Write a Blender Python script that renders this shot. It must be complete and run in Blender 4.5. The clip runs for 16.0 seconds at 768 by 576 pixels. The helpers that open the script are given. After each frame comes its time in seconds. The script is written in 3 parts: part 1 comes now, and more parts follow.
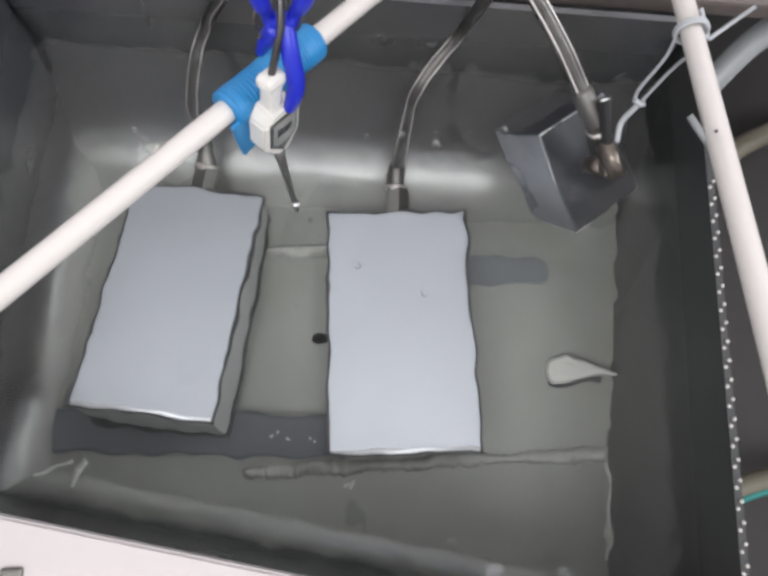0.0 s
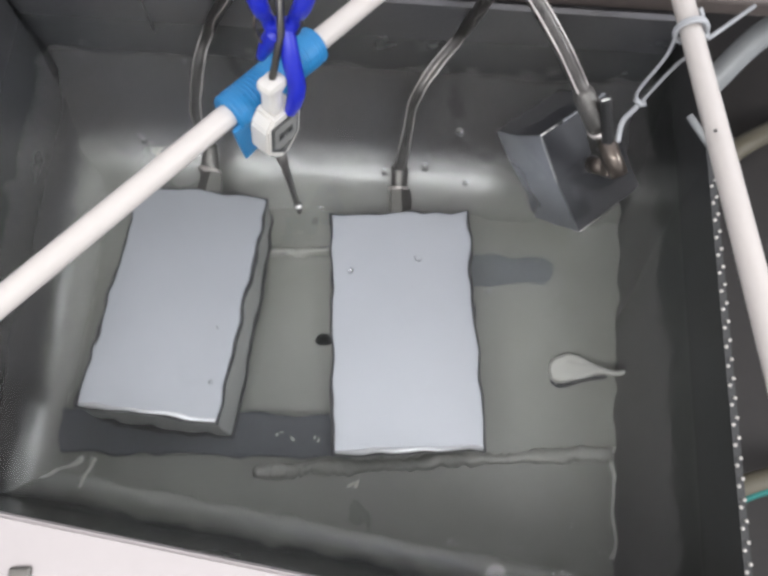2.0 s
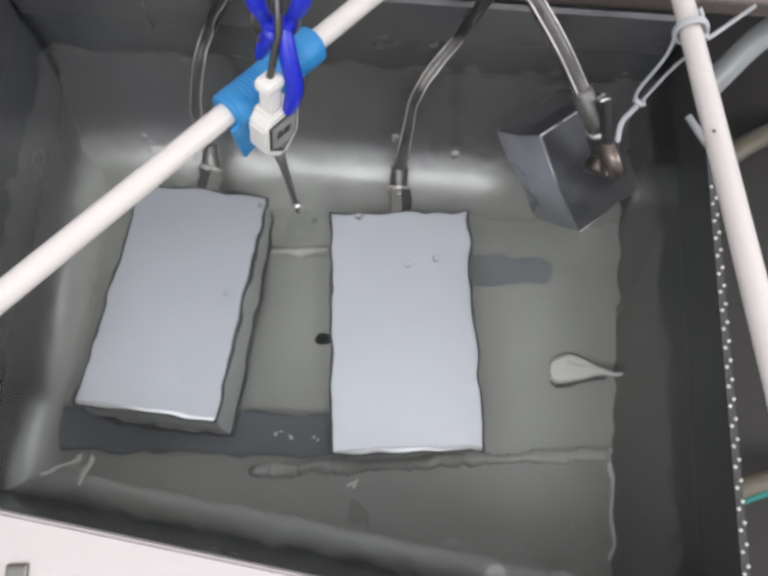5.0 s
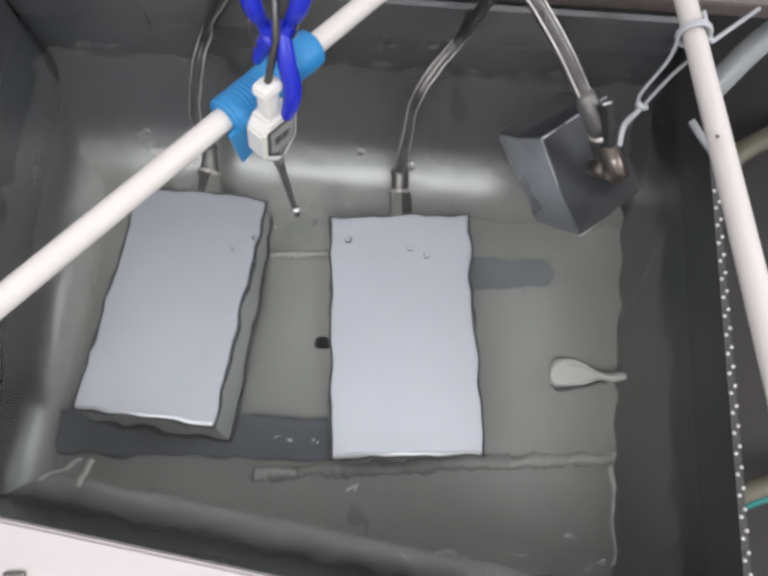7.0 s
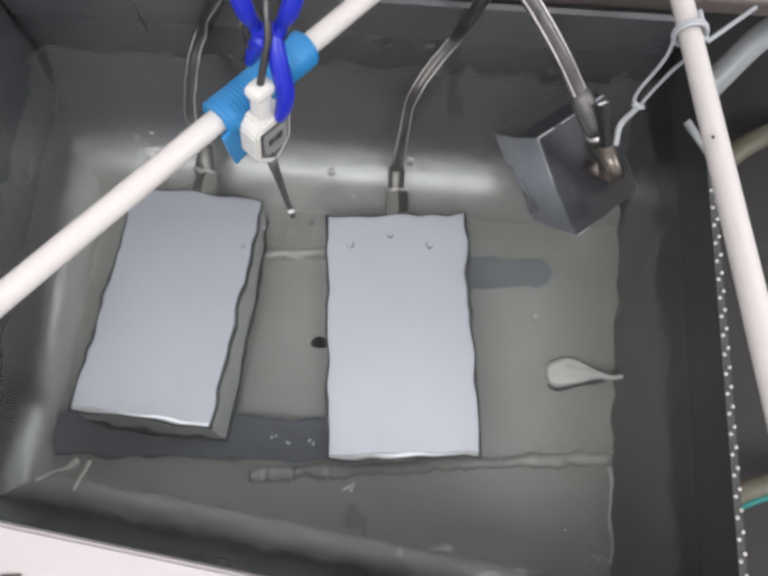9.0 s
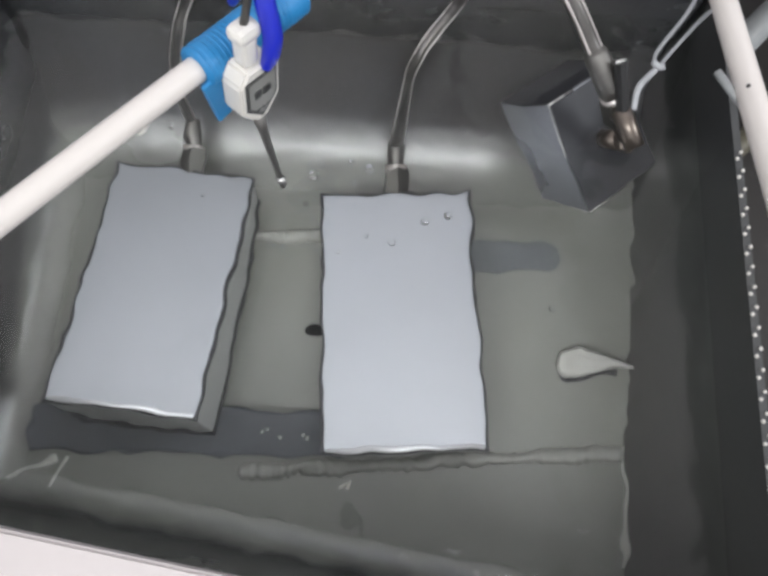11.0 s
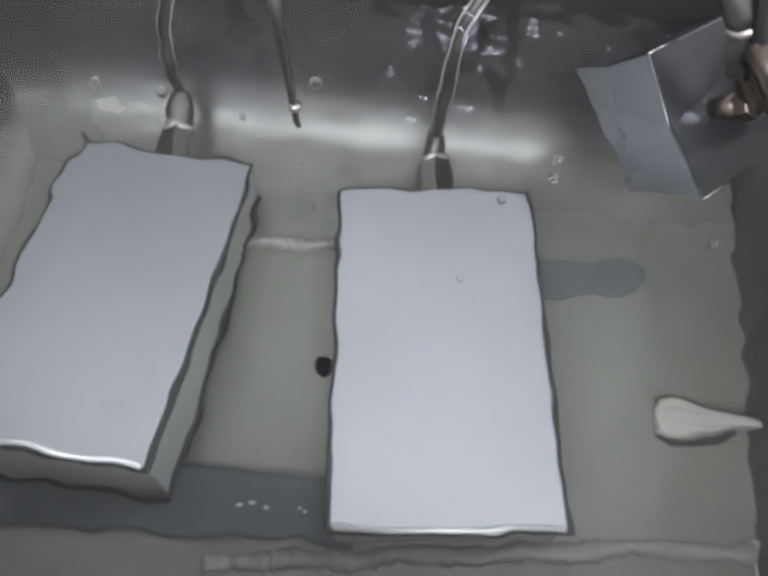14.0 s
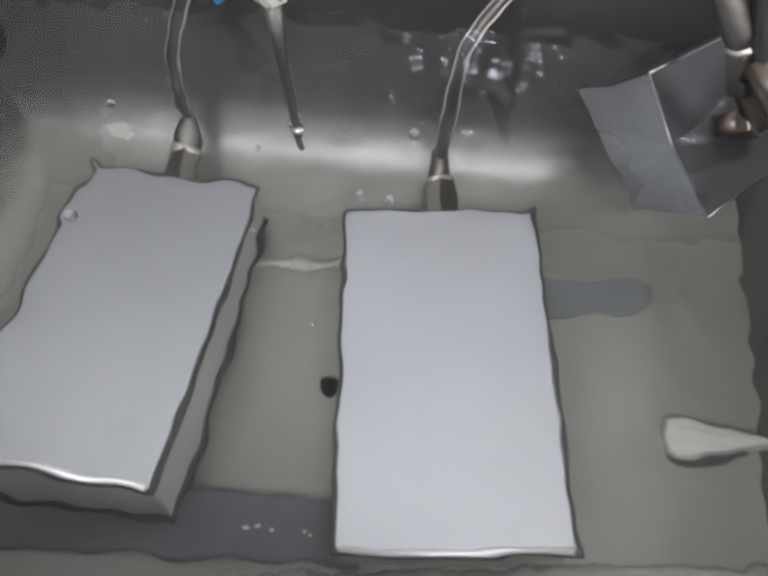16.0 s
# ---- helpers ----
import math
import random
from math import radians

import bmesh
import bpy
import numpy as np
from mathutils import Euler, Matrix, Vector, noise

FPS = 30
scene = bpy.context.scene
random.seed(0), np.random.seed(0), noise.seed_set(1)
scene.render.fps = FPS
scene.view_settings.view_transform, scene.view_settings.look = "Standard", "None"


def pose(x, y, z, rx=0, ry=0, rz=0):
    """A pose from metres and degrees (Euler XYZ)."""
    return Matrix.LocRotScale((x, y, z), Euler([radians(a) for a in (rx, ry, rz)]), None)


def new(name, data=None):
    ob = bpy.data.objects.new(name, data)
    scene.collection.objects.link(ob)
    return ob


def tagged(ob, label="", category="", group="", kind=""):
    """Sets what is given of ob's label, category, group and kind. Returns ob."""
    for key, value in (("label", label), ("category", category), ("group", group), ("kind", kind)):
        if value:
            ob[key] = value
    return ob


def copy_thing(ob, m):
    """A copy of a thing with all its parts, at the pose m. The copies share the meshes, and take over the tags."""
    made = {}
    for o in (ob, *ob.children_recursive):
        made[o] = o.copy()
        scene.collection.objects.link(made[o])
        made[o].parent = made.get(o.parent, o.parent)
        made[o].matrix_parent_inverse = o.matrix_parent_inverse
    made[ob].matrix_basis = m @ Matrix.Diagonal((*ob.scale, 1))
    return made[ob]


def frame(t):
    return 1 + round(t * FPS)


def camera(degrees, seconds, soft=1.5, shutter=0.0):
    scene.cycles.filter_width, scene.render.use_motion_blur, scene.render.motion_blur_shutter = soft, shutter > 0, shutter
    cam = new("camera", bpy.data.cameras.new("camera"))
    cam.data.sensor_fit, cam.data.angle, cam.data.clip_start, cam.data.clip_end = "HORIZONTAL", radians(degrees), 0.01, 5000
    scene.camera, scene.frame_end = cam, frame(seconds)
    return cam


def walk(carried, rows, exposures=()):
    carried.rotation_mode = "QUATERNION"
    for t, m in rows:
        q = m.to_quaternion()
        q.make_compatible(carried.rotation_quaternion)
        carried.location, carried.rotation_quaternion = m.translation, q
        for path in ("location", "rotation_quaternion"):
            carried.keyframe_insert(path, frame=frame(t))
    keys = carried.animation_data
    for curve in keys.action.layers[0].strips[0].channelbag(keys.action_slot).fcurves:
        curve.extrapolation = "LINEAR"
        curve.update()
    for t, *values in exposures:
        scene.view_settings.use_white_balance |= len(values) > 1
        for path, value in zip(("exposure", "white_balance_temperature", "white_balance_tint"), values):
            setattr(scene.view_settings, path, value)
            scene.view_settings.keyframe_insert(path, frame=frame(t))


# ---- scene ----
cam = camera(62.92, 16.0, soft=3.3)
PATH = [
    (0.0, -0.0478, -0.1125, 0.7377, 13.11, -2.29, -1.47),
    (0.5, -0.0468, -0.1126, 0.7381, 13.10, -2.10, -1.47),
    (1.0, -0.0452, -0.1133, 0.7397, 13.06, -1.86, -1.67),
    (1.5, -0.0439, -0.1120, 0.7410, 13.01, -1.61, -1.84),
    (2.0, -0.0440, -0.1122, 0.7415, 13.06, -1.58, -1.66),
    (2.5, -0.0443, -0.1115, 0.7410, 12.99, -1.69, -1.64),
    (3.0, -0.0447, -0.1125, 0.7412, 13.09, -1.71, -1.70),
    (3.5, -0.0432, -0.1131, 0.7415, 13.09, -1.64, -1.55),
    (4.0, -0.0423, -0.1134, 0.7415, 13.14, -1.58, -1.47),
    (6.5, -0.0377, -0.1084, 0.7409, 12.87, -1.13, -1.23),
    (7.0, -0.0384, -0.1059, 0.7389, 12.82, -1.25, -1.27),
    (7.5, -0.0386, -0.1047, 0.7389, 12.74, -1.33, -1.18),
    (8.0, -0.0384, -0.1031, 0.7376, 12.71, -1.40, -1.40),
    (8.5, -0.0354, -0.1014, 0.7387, 12.45, -1.16, -1.41),
    (11.0, -0.0327, -0.1157, 0.6923, 13.14, -1.18, -1.45),
    (11.5, -0.0380, -0.1333, 0.6321, 14.90, -1.51, -1.31),
    (12.0, -0.0396, -0.1445, 0.5800, 16.78, -1.65, -1.03),
    (12.5, -0.0426, -0.1501, 0.5391, 18.97, -1.69, -1.35),
    (13.0, -0.0504, -0.1530, 0.5272, 21.04, -2.45, -0.63),
    (13.5, -0.0590, -0.1536, 0.5235, 22.69, -2.75, 0.03),
    (14.0, -0.0598, -0.1505, 0.5201, 23.90, -2.47, 0.09),
    (14.5, -0.0592, -0.1495, 0.5196, 24.70, -2.17, 0.14),
    (15.0, -0.0575, -0.1499, 0.5199, 25.22, -1.83, -0.05),
    (15.5, -0.0555, -0.1504, 0.5210, 25.54, -1.51, 0.12),
    (16.0, -0.0547, -0.1515, 0.5213, 25.80, -1.28, 0.19),
]
walk(cam, [(t, pose(*row)) for t, *row in PATH], exposures=[(0, -0.06, 6450, 10), (8.7, -0.06, 6450, 10), (12.5, -0.14, 6400, 8), (14.5, -0.15, 6350, 8), (16, -0.15, 6600, 10)])

# ---- light ----
world = bpy.data.worlds.new("world")
scene.world = world
world.use_nodes = True
world.node_tree.nodes["Background"].inputs[0].default_value = (0.75, 0.85, 1.0, 1)
world.node_tree.nodes["Background"].inputs[1].default_value = 0.02
lamp_data = bpy.data.lights.new("ceiling_panel_light", "AREA")
lamp_data.shape, lamp_data.size, lamp_data.size_y, lamp_data.energy, lamp_data.color = "RECTANGLE", 2.4, 0.8, 50, (0.965, 0.965, 0.99)
lamp = new("ceiling_panel_light", lamp_data)
lamp.matrix_world = pose(-0.35, -1.2, 2.24)
# Fill panel over most of the ceiling, added for soft even light.
panel_data = bpy.data.lights.new("ceiling_fill_light", "AREA")
panel_data.shape, panel_data.size, panel_data.size_y, panel_data.energy, panel_data.color = "RECTANGLE", 3.96, 2.72, 28, (0.97, 0.965, 0.985)
panel = new("ceiling_fill_light", panel_data)
panel.matrix_world = pose(0, 0.60, 2.24)
sky_data = bpy.data.lights.new("window_light", "AREA")
sky_data.shape, sky_data.size, sky_data.size_y, sky_data.energy, sky_data.color = "RECTANGLE", 0.42, 0.10, 2.4, (0.78, 0.78, 1.0)
sky = new("window_light", sky_data)
sky.matrix_world = pose(0.4, 1.97, 1.86, -90, 0, 0)

side_data = bpy.data.lights.new("side_window_light", "AREA")
side_data.shape, side_data.size, side_data.size_y, side_data.energy, side_data.color = "RECTANGLE", 0.26, 0.10, 2.6, (0.78, 0.78, 1.0)
side_light = new("side_window_light", side_data)
side_light.matrix_world = pose(1.35, 1.97, 1.86, -90, 0, 0)
# Fill light added on the right to brighten the tank's left side.
east_data = bpy.data.lights.new("east_fill_light", "AREA")
east_data.shape, east_data.size, east_data.size_y, east_data.energy, east_data.color = "RECTANGLE", 0.9, 1.3, 24, (0.93, 0.96, 1.0)
east_light = new("east_fill_light", east_data)
east_light.matrix_world = pose(1.97, -0.15, 1.45, 0, 90, 0)

WATER = 0.20
RIM = 0.25


# ---- materials ----
def material(name, color, rough=0.5, metal=0.0, grain=60.0, vary=0.12, stain=0.0, stain_color=(0.1, 0.1, 0.08), bump=0.1, spec=0.5, stretch=(1, 1, 1), alpha=1.0):
    m = bpy.data.materials.new(name)
    m.use_nodes = True
    nt = m.node_tree
    bsdf = nt.nodes["Principled BSDF"]
    tc = nt.nodes.new("ShaderNodeTexCoord")
    mp = nt.nodes.new("ShaderNodeMapping")
    mp.inputs["Scale"].default_value = stretch
    nt.links.new(tc.outputs["Object"], mp.inputs["Vector"])
    fine = nt.nodes.new("ShaderNodeTexNoise")
    fine.inputs["Scale"].default_value, fine.inputs["Detail"].default_value = grain * 8, 4
    broad = nt.nodes.new("ShaderNodeTexNoise")
    broad.inputs["Scale"].default_value, broad.inputs["Detail"].default_value = grain * 0.2, 6
    for n in (fine, broad):
        nt.links.new(mp.outputs["Vector"], n.inputs["Vector"])
    mixf = nt.nodes.new("ShaderNodeMath")
    mixf.operation = "MULTIPLY_ADD"
    mixf.inputs[1].default_value = 0.35
    nt.links.new(fine.outputs["Fac"], mixf.inputs[0])
    nt.links.new(broad.outputs["Fac"], mixf.inputs[2])
    ramp = nt.nodes.new("ShaderNodeMapRange")
    ramp.inputs["From Min"].default_value, ramp.inputs["From Max"].default_value = 0.4, 0.95
    ramp.inputs["To Min"].default_value, ramp.inputs["To Max"].default_value = 1 - vary, 1 + vary
    nt.links.new(mixf.outputs[0], ramp.inputs["Value"])
    base = nt.nodes.new("ShaderNodeMix")
    base.data_type = "RGBA"
    base.inputs[6].default_value, base.inputs[7].default_value = (*color, 1), (*stain_color, 1)
    blot = nt.nodes.new("ShaderNodeTexNoise")
    blot.inputs["Scale"].default_value, blot.inputs["Detail"].default_value = grain * 0.12, 8
    nt.links.new(tc.outputs["Object"], blot.inputs["Vector"])
    br = nt.nodes.new("ShaderNodeMapRange")
    br.interpolation_type = "SMOOTHSTEP"
    br.inputs["From Min"].default_value, br.inputs["From Max"].default_value = 0.12, 0.85
    br.inputs["To Min"].default_value, br.inputs["To Max"].default_value = 0.0, stain
    nt.links.new(blot.outputs["Fac"], br.inputs["Value"])
    nt.links.new(br.outputs[0], base.inputs[0])
    tint = nt.nodes.new("ShaderNodeVectorMath")
    tint.operation = "SCALE"
    nt.links.new(base.outputs[2], tint.inputs[0])
    nt.links.new(ramp.outputs[0], tint.inputs["Scale"])
    nt.links.new(tint.outputs[0], bsdf.inputs["Base Color"])
    bsdf.inputs["Metallic"].default_value = metal
    bsdf.inputs["Specular IOR Level"].default_value = spec
    rr = nt.nodes.new("ShaderNodeMapRange")
    rr.inputs["To Min"].default_value, rr.inputs["To Max"].default_value = max(0.02, rough - 0.08), min(1, rough + 0.08)
    nt.links.new(broad.outputs["Fac"], rr.inputs["Value"])
    nt.links.new(rr.outputs[0], bsdf.inputs["Roughness"])
    bp = nt.nodes.new("ShaderNodeBump")
    bp.inputs["Strength"].default_value, bp.inputs["Distance"].default_value = bump, 0.001
    nt.links.new(mixf.outputs[0], bp.inputs["Height"])
    nt.links.new(bp.outputs[0], bsdf.inputs["Normal"])
    return m


def clear(name, color, ior, rough=0.0):
    m = bpy.data.materials.new(name)
    m.use_nodes = True
    b = m.node_tree.nodes["Principled BSDF"]
    b.inputs["Base Color"].default_value = (*color, 1)
    b.inputs["Transmission Weight"].default_value, b.inputs["IOR"].default_value, b.inputs["Roughness"].default_value = 1, ior, rough
    return m


TANK = material("grey_plastic", (0.180, 0.186, 0.171), 0.30, spec=0.8, grain=55, vary=0.14, stain=0.6, stain_color=(0.122, 0.122, 0.098), bump=0.08)
# Right wall: the bottom's plastic with the shade put into its colour.
WALL = material("shaded_grey_plastic", (0.040, 0.042, 0.043), 0.36, grain=45, vary=0.2, stain=0.75, stain_color=(0.034, 0.032, 0.027), bump=0.08)
WELD = material("weld_plastic", (0.26, 0.262, 0.24), 0.45, grain=90, vary=0.2, bump=0.4)
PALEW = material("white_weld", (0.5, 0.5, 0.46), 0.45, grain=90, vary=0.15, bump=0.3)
FILLER = material("grey_filler", (0.36, 0.36, 0.33), 0.5, grain=90, vary=0.15, bump=0.3)
LAYER = material("dark_layer", (0.035, 0.036, 0.040), 0.5, metal=0.2, grain=50, vary=0.2, bump=0.05)
# Paler than the lid: the lip's highlight is in this colour.
LIP = material("highlit_lip", (0.78, 0.785, 0.8), 0.35, metal=0.4, grain=60, vary=0.08)
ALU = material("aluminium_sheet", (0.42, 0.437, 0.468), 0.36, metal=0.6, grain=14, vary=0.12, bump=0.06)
# Same aluminium as the lid; how light falls on the sides is in its tone.
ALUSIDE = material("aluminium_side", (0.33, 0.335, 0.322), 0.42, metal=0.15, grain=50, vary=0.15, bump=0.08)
ZINC = material("dark_zinc", (0.27, 0.278, 0.295), 0.28, metal=0.65, grain=50, vary=0.2, bump=0.06)
RUBBER = material("blue_grey_rubber", (0.066, 0.073, 0.083), 0.6, grain=70, vary=0.4, stain=0.3, stain_color=(0.085, 0.09, 0.1))
STRIP = material("pale_rubber", (0.090, 0.099, 0.110), 0.6, grain=50, vary=0.2, stain=0.6, stain_color=(0.13, 0.14, 0.13))
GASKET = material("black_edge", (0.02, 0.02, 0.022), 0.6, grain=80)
BRAID = material("steel_braid", (0.14, 0.133, 0.126), 0.3, metal=0.9, grain=150, vary=0.45, bump=0.6)
PALE = material("pale_steel", (0.6, 0.56, 0.53), 0.35, metal=0.7, grain=120, vary=0.3, bump=0.4)
STEEL = material("steel", (0.5, 0.5, 0.48), 0.25, metal=1.0, grain=80, vary=0.2)
NUTM = material("dull_nickel", (0.17, 0.165, 0.15), 0.35, metal=0.9, grain=80, vary=0.3)
BRASS = material("tarnished_brass", (0.2, 0.17, 0.145), 0.3, metal=0.9, grain=80, vary=0.3)
PVC = material("white_pvc", (0.61, 0.57, 0.535), 0.35, grain=25, vary=0.04, stain=0.15, stain_color=(0.6, 0.55, 0.48))
BOARD = material("white_board", (0.50, 0.458, 0.446), 0.45, grain=15, vary=0.04)
TAPE = material("blue_tape", (0.02, 0.2, 0.45), 0.45, grain=60, vary=0.12, bump=0.3)
CLIP = material("blue_clip_plastic", (0.012, 0.022, 0.42), 0.3, grain=40, vary=0.08)
WHITE = material("white_abs", (0.66, 0.635, 0.585), 0.35, grain=40, vary=0.03)
LCD = material("lcd_grey", (0.2, 0.2, 0.185), 0.15, grain=40, vary=0.05)
INK = material("dark_ink", (0.03, 0.03, 0.03), 0.4, grain=40)
WIRE = material("white_wire", (0.40, 0.41, 0.42), 0.4, grain=60, vary=0.1)
BLACK = material("black_plastic", (0.02, 0.02, 0.02), 0.35, grain=60)
TUBE = material("translucent_tube", (0.27, 0.28, 0.28), 0.3, grain=30, vary=0.1)
BEIGE = material("beige_hose", (0.11, 0.098, 0.068), 0.5, grain=40, vary=0.15)
TEAL = material("teal_stripe", (0.01, 0.16, 0.14), 0.5, grain=40)
BENCH = material("brown_bench", (0.12, 0.1, 0.09), 0.5, grain=12, vary=0.2, stain=0.5, stain_color=(0.12, 0.1, 0.09))
DARK = material("dark_floor", (0.021, 0.018, 0.016), 0.7, grain=10, vary=0.3)
PLASTER = material("room_plaster", (0.8, 0.8, 0.81), 0.8, grain=6, vary=0.08)
HOLE = material("black_hole", (0.004, 0.004, 0.004), 0.9, grain=60, spec=0.0)
FERR = material("dark_ferrule", (0.15, 0.145, 0.135), 0.45, metal=0.9, grain=80, vary=0.3)
BUBBLE = clear("bubble_film", (1, 1, 1), 1.3)
WATERM = clear("water", (0.97, 0.99, 0.97), 1.33, 0.085)


def shaded_wall(name):
    """Wall plastic with painted shade that fades unevenly to pale towards the bottom weld."""
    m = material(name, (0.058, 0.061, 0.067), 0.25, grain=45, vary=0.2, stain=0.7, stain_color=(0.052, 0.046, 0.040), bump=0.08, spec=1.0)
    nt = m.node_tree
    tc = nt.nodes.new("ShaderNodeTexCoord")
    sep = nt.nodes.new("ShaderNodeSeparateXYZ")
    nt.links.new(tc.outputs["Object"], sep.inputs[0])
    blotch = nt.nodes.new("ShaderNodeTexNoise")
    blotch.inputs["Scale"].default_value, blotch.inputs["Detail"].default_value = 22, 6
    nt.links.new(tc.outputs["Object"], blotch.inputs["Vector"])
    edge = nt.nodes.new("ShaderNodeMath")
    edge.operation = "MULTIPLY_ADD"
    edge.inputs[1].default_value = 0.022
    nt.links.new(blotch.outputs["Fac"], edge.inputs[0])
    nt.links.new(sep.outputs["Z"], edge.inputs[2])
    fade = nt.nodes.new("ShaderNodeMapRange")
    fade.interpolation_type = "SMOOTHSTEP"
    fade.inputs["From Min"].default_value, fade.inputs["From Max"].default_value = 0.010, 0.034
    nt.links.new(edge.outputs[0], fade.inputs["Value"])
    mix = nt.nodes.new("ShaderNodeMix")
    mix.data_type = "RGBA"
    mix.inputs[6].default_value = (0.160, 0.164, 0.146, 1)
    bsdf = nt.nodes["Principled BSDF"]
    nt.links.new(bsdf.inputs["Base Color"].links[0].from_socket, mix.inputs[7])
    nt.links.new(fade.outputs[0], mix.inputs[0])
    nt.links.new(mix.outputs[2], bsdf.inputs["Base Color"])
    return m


SHADED = shaded_wall("shaded_grey_wall")


# ---- shapes ----
def obj(name, bm, mat, smooth=False):
    me = bpy.data.meshes.new(name)
    bm.normal_update()
    bm.to_mesh(me)
    bm.free()
    me.materials.append(mat)
    if smooth:
        me.polygons.foreach_set("use_smooth", [True] * len(me.polygons))
    return new(name, me)


def part(name, bm, mat, parent, label="", smooth=False):
    ob = obj(name, bm, mat, smooth)
    ob.parent = parent
    return tagged(ob, label)


def thing(name, label, category, m=None, group="", kind=""):
    ob = new(name)
    ob.empty_display_size = 0.01
    if m:
        ob.matrix_world = m
    return tagged(ob, label, category, group, kind)


def block(sx, sy, sz, at=(0, 0, 0), bevel=0.001, m=None, seg=2):
    """A rounded block, centred on at."""
    bm = bmesh.new()
    bmesh.ops.create_cube(bm, size=1)
    bmesh.ops.scale(bm, vec=(sx, sy, sz), verts=bm.verts)
    if bevel:
        bmesh.ops.bevel(bm, geom=bm.edges, offset=bevel, segments=seg, affect="EDGES", profile=0.6)
    bmesh.ops.translate(bm, vec=at, verts=bm.verts)
    if m:
        bm.transform(m)
    return bm


def spline(points, steps=8):
    """Points of a smooth line through the given ones."""
    p = [Vector(q) for q in points]
    p = [2 * p[0] - p[1], *p, 2 * p[-1] - p[-2]]
    out = []
    for i in range(1, len(p) - 2):
        for k in range(steps):
            t = k / steps
            a, b, c, d = p[i - 1:i + 3]
            out.append(0.5 * (2 * b + (c - a) * t + (2 * a - 5 * b + 4 * c - d) * t * t + (3 * b - a - 3 * c + d) * t ** 3))
    return out + [p[-2]]


def tube(points, r, sides=14, bm=None, radii=None):
    """A closed tube along points."""
    bm = bm or bmesh.new()
    pts = [Vector(p) for p in points]
    up = Vector((0.13, 0.31, 0.94))
    rings = []
    for i, p in enumerate(pts):
        d = (pts[min(i + 1, len(pts) - 1)] - pts[max(i - 1, 0)]).normalized()
        x = (up - d * up.dot(d)).normalized()
        up = x
        y = d.cross(x)
        rad = radii[i] if radii else r
        rings.append([bm.verts.new(p + rad * (math.cos(2 * math.pi * k / sides) * x + math.sin(2 * math.pi * k / sides) * y)) for k in range(sides)])
    for a, b in zip(rings, rings[1:]):
        for k in range(sides):
            bm.faces.new((a[k], a[(k + 1) % sides], b[(k + 1) % sides], b[k]))
    bm.faces.new(rings[0][::-1])
    bm.faces.new(rings[-1])
    return bm


def prism(outline, z0, z1, bevel=0.0):
    """An upright solid over a closed plan outline."""
    bm = bmesh.new()
    lo = [bm.verts.new((x, y, z0)) for x, y in outline]
    hi = [bm.verts.new((x, y, z1)) for x, y in outline]
    n = len(outline)
    bm.faces.new(lo[::-1])
    bm.faces.new(hi)
    for i in range(n):
        bm.faces.new((lo[i], lo[(i + 1) % n], hi[(i + 1) % n], hi[i]))
    bmesh.ops.recalc_face_normals(bm, faces=bm.faces)
    if bevel:
        bmesh.ops.bevel(bm, geom=bm.edges, offset=bevel, segments=2, affect="EDGES")
    return bm


def hexnut(a, b, r):
    bm = tube([a, Vector(a).lerp(Vector(b), 0.08), Vector(a).lerp(Vector(b), 0.92), b], r, 6, radii=[r * 0.9, r, r, r * 0.9])
    return bm


# ---- room ----
# Unseen room shell; its pale walls and ceiling bounce light onto the tank.
tagged(obj("room_floor", block(4.2, 4.2, 0.1, (0, 0, -0.85), 0), DARK), "dark room floor under the bench", "floor", kind="structure")
tagged(obj("ceiling", block(4.2, 4.2, 0.1, (0, 0, 2.35), 0), PLASTER), "plain pale ceiling", "ceiling", kind="structure")
for wname, at, size in (("wall_north", (0, 2.05, 0.75), (4.2, 0.1, 3.1)), ("wall_south", (0, -2.05, 0.75), (4.2, 0.1, 3.1)),
                        ("wall_east", (2.05, 0, 0.75), (0.1, 4.0, 3.1)), ("wall_west", (-2.05, 0, 0.75), (0.1, 4.0, 3.1))):
    tagged(obj(wname, block(*size, at, 0), PLASTER), "plain grey plaster wall", "wall", kind="structure")
fixture = thing("ceiling_light", "unseen white panels round the ceiling lamp and an added fill light", "ceiling light")
part("frame", block(2.46, 0.82, 0.04, (-0.35, -1.2, 2.279), 0.004), BOARD, fixture)
# frame round the added fill panel
part("frame", block(3.98, 2.76, 0.04, (0, 0.60, 2.279), 0.004), BOARD, fixture)
win = thing("window_1", "narrow bright window high on the wall", "window", kind="structure")
for wx, wz, sx, sz in ((0.4, 1.935, 0.52, 0.04), (0.4, 1.785, 0.52, 0.04), (0.16, 1.86, 0.04, 0.11), (0.64, 1.86, 0.04, 0.11)):
    part("window_frame", block(sx, 0.03, sz, (wx, 1.983, wz), 0.003), BOARD, win)
win2 = thing("window_2", "small bright window high on the wall", "window", kind="structure")
for wx, wz, sx, sz in ((1.35, 1.935, 0.36, 0.04), (1.35, 1.785, 0.36, 0.04), (1.19, 1.86, 0.04, 0.11), (1.51, 1.86, 0.04, 0.11)):
    part("window_frame", block(sx, 0.03, sz, (wx, 1.983, wz), 0.003), BOARD, win2)
# Unseen frame that goes with the added east fill light.
win3 = thing("fill_window", "unseen frame added round the side fill light", "window", kind="structure")
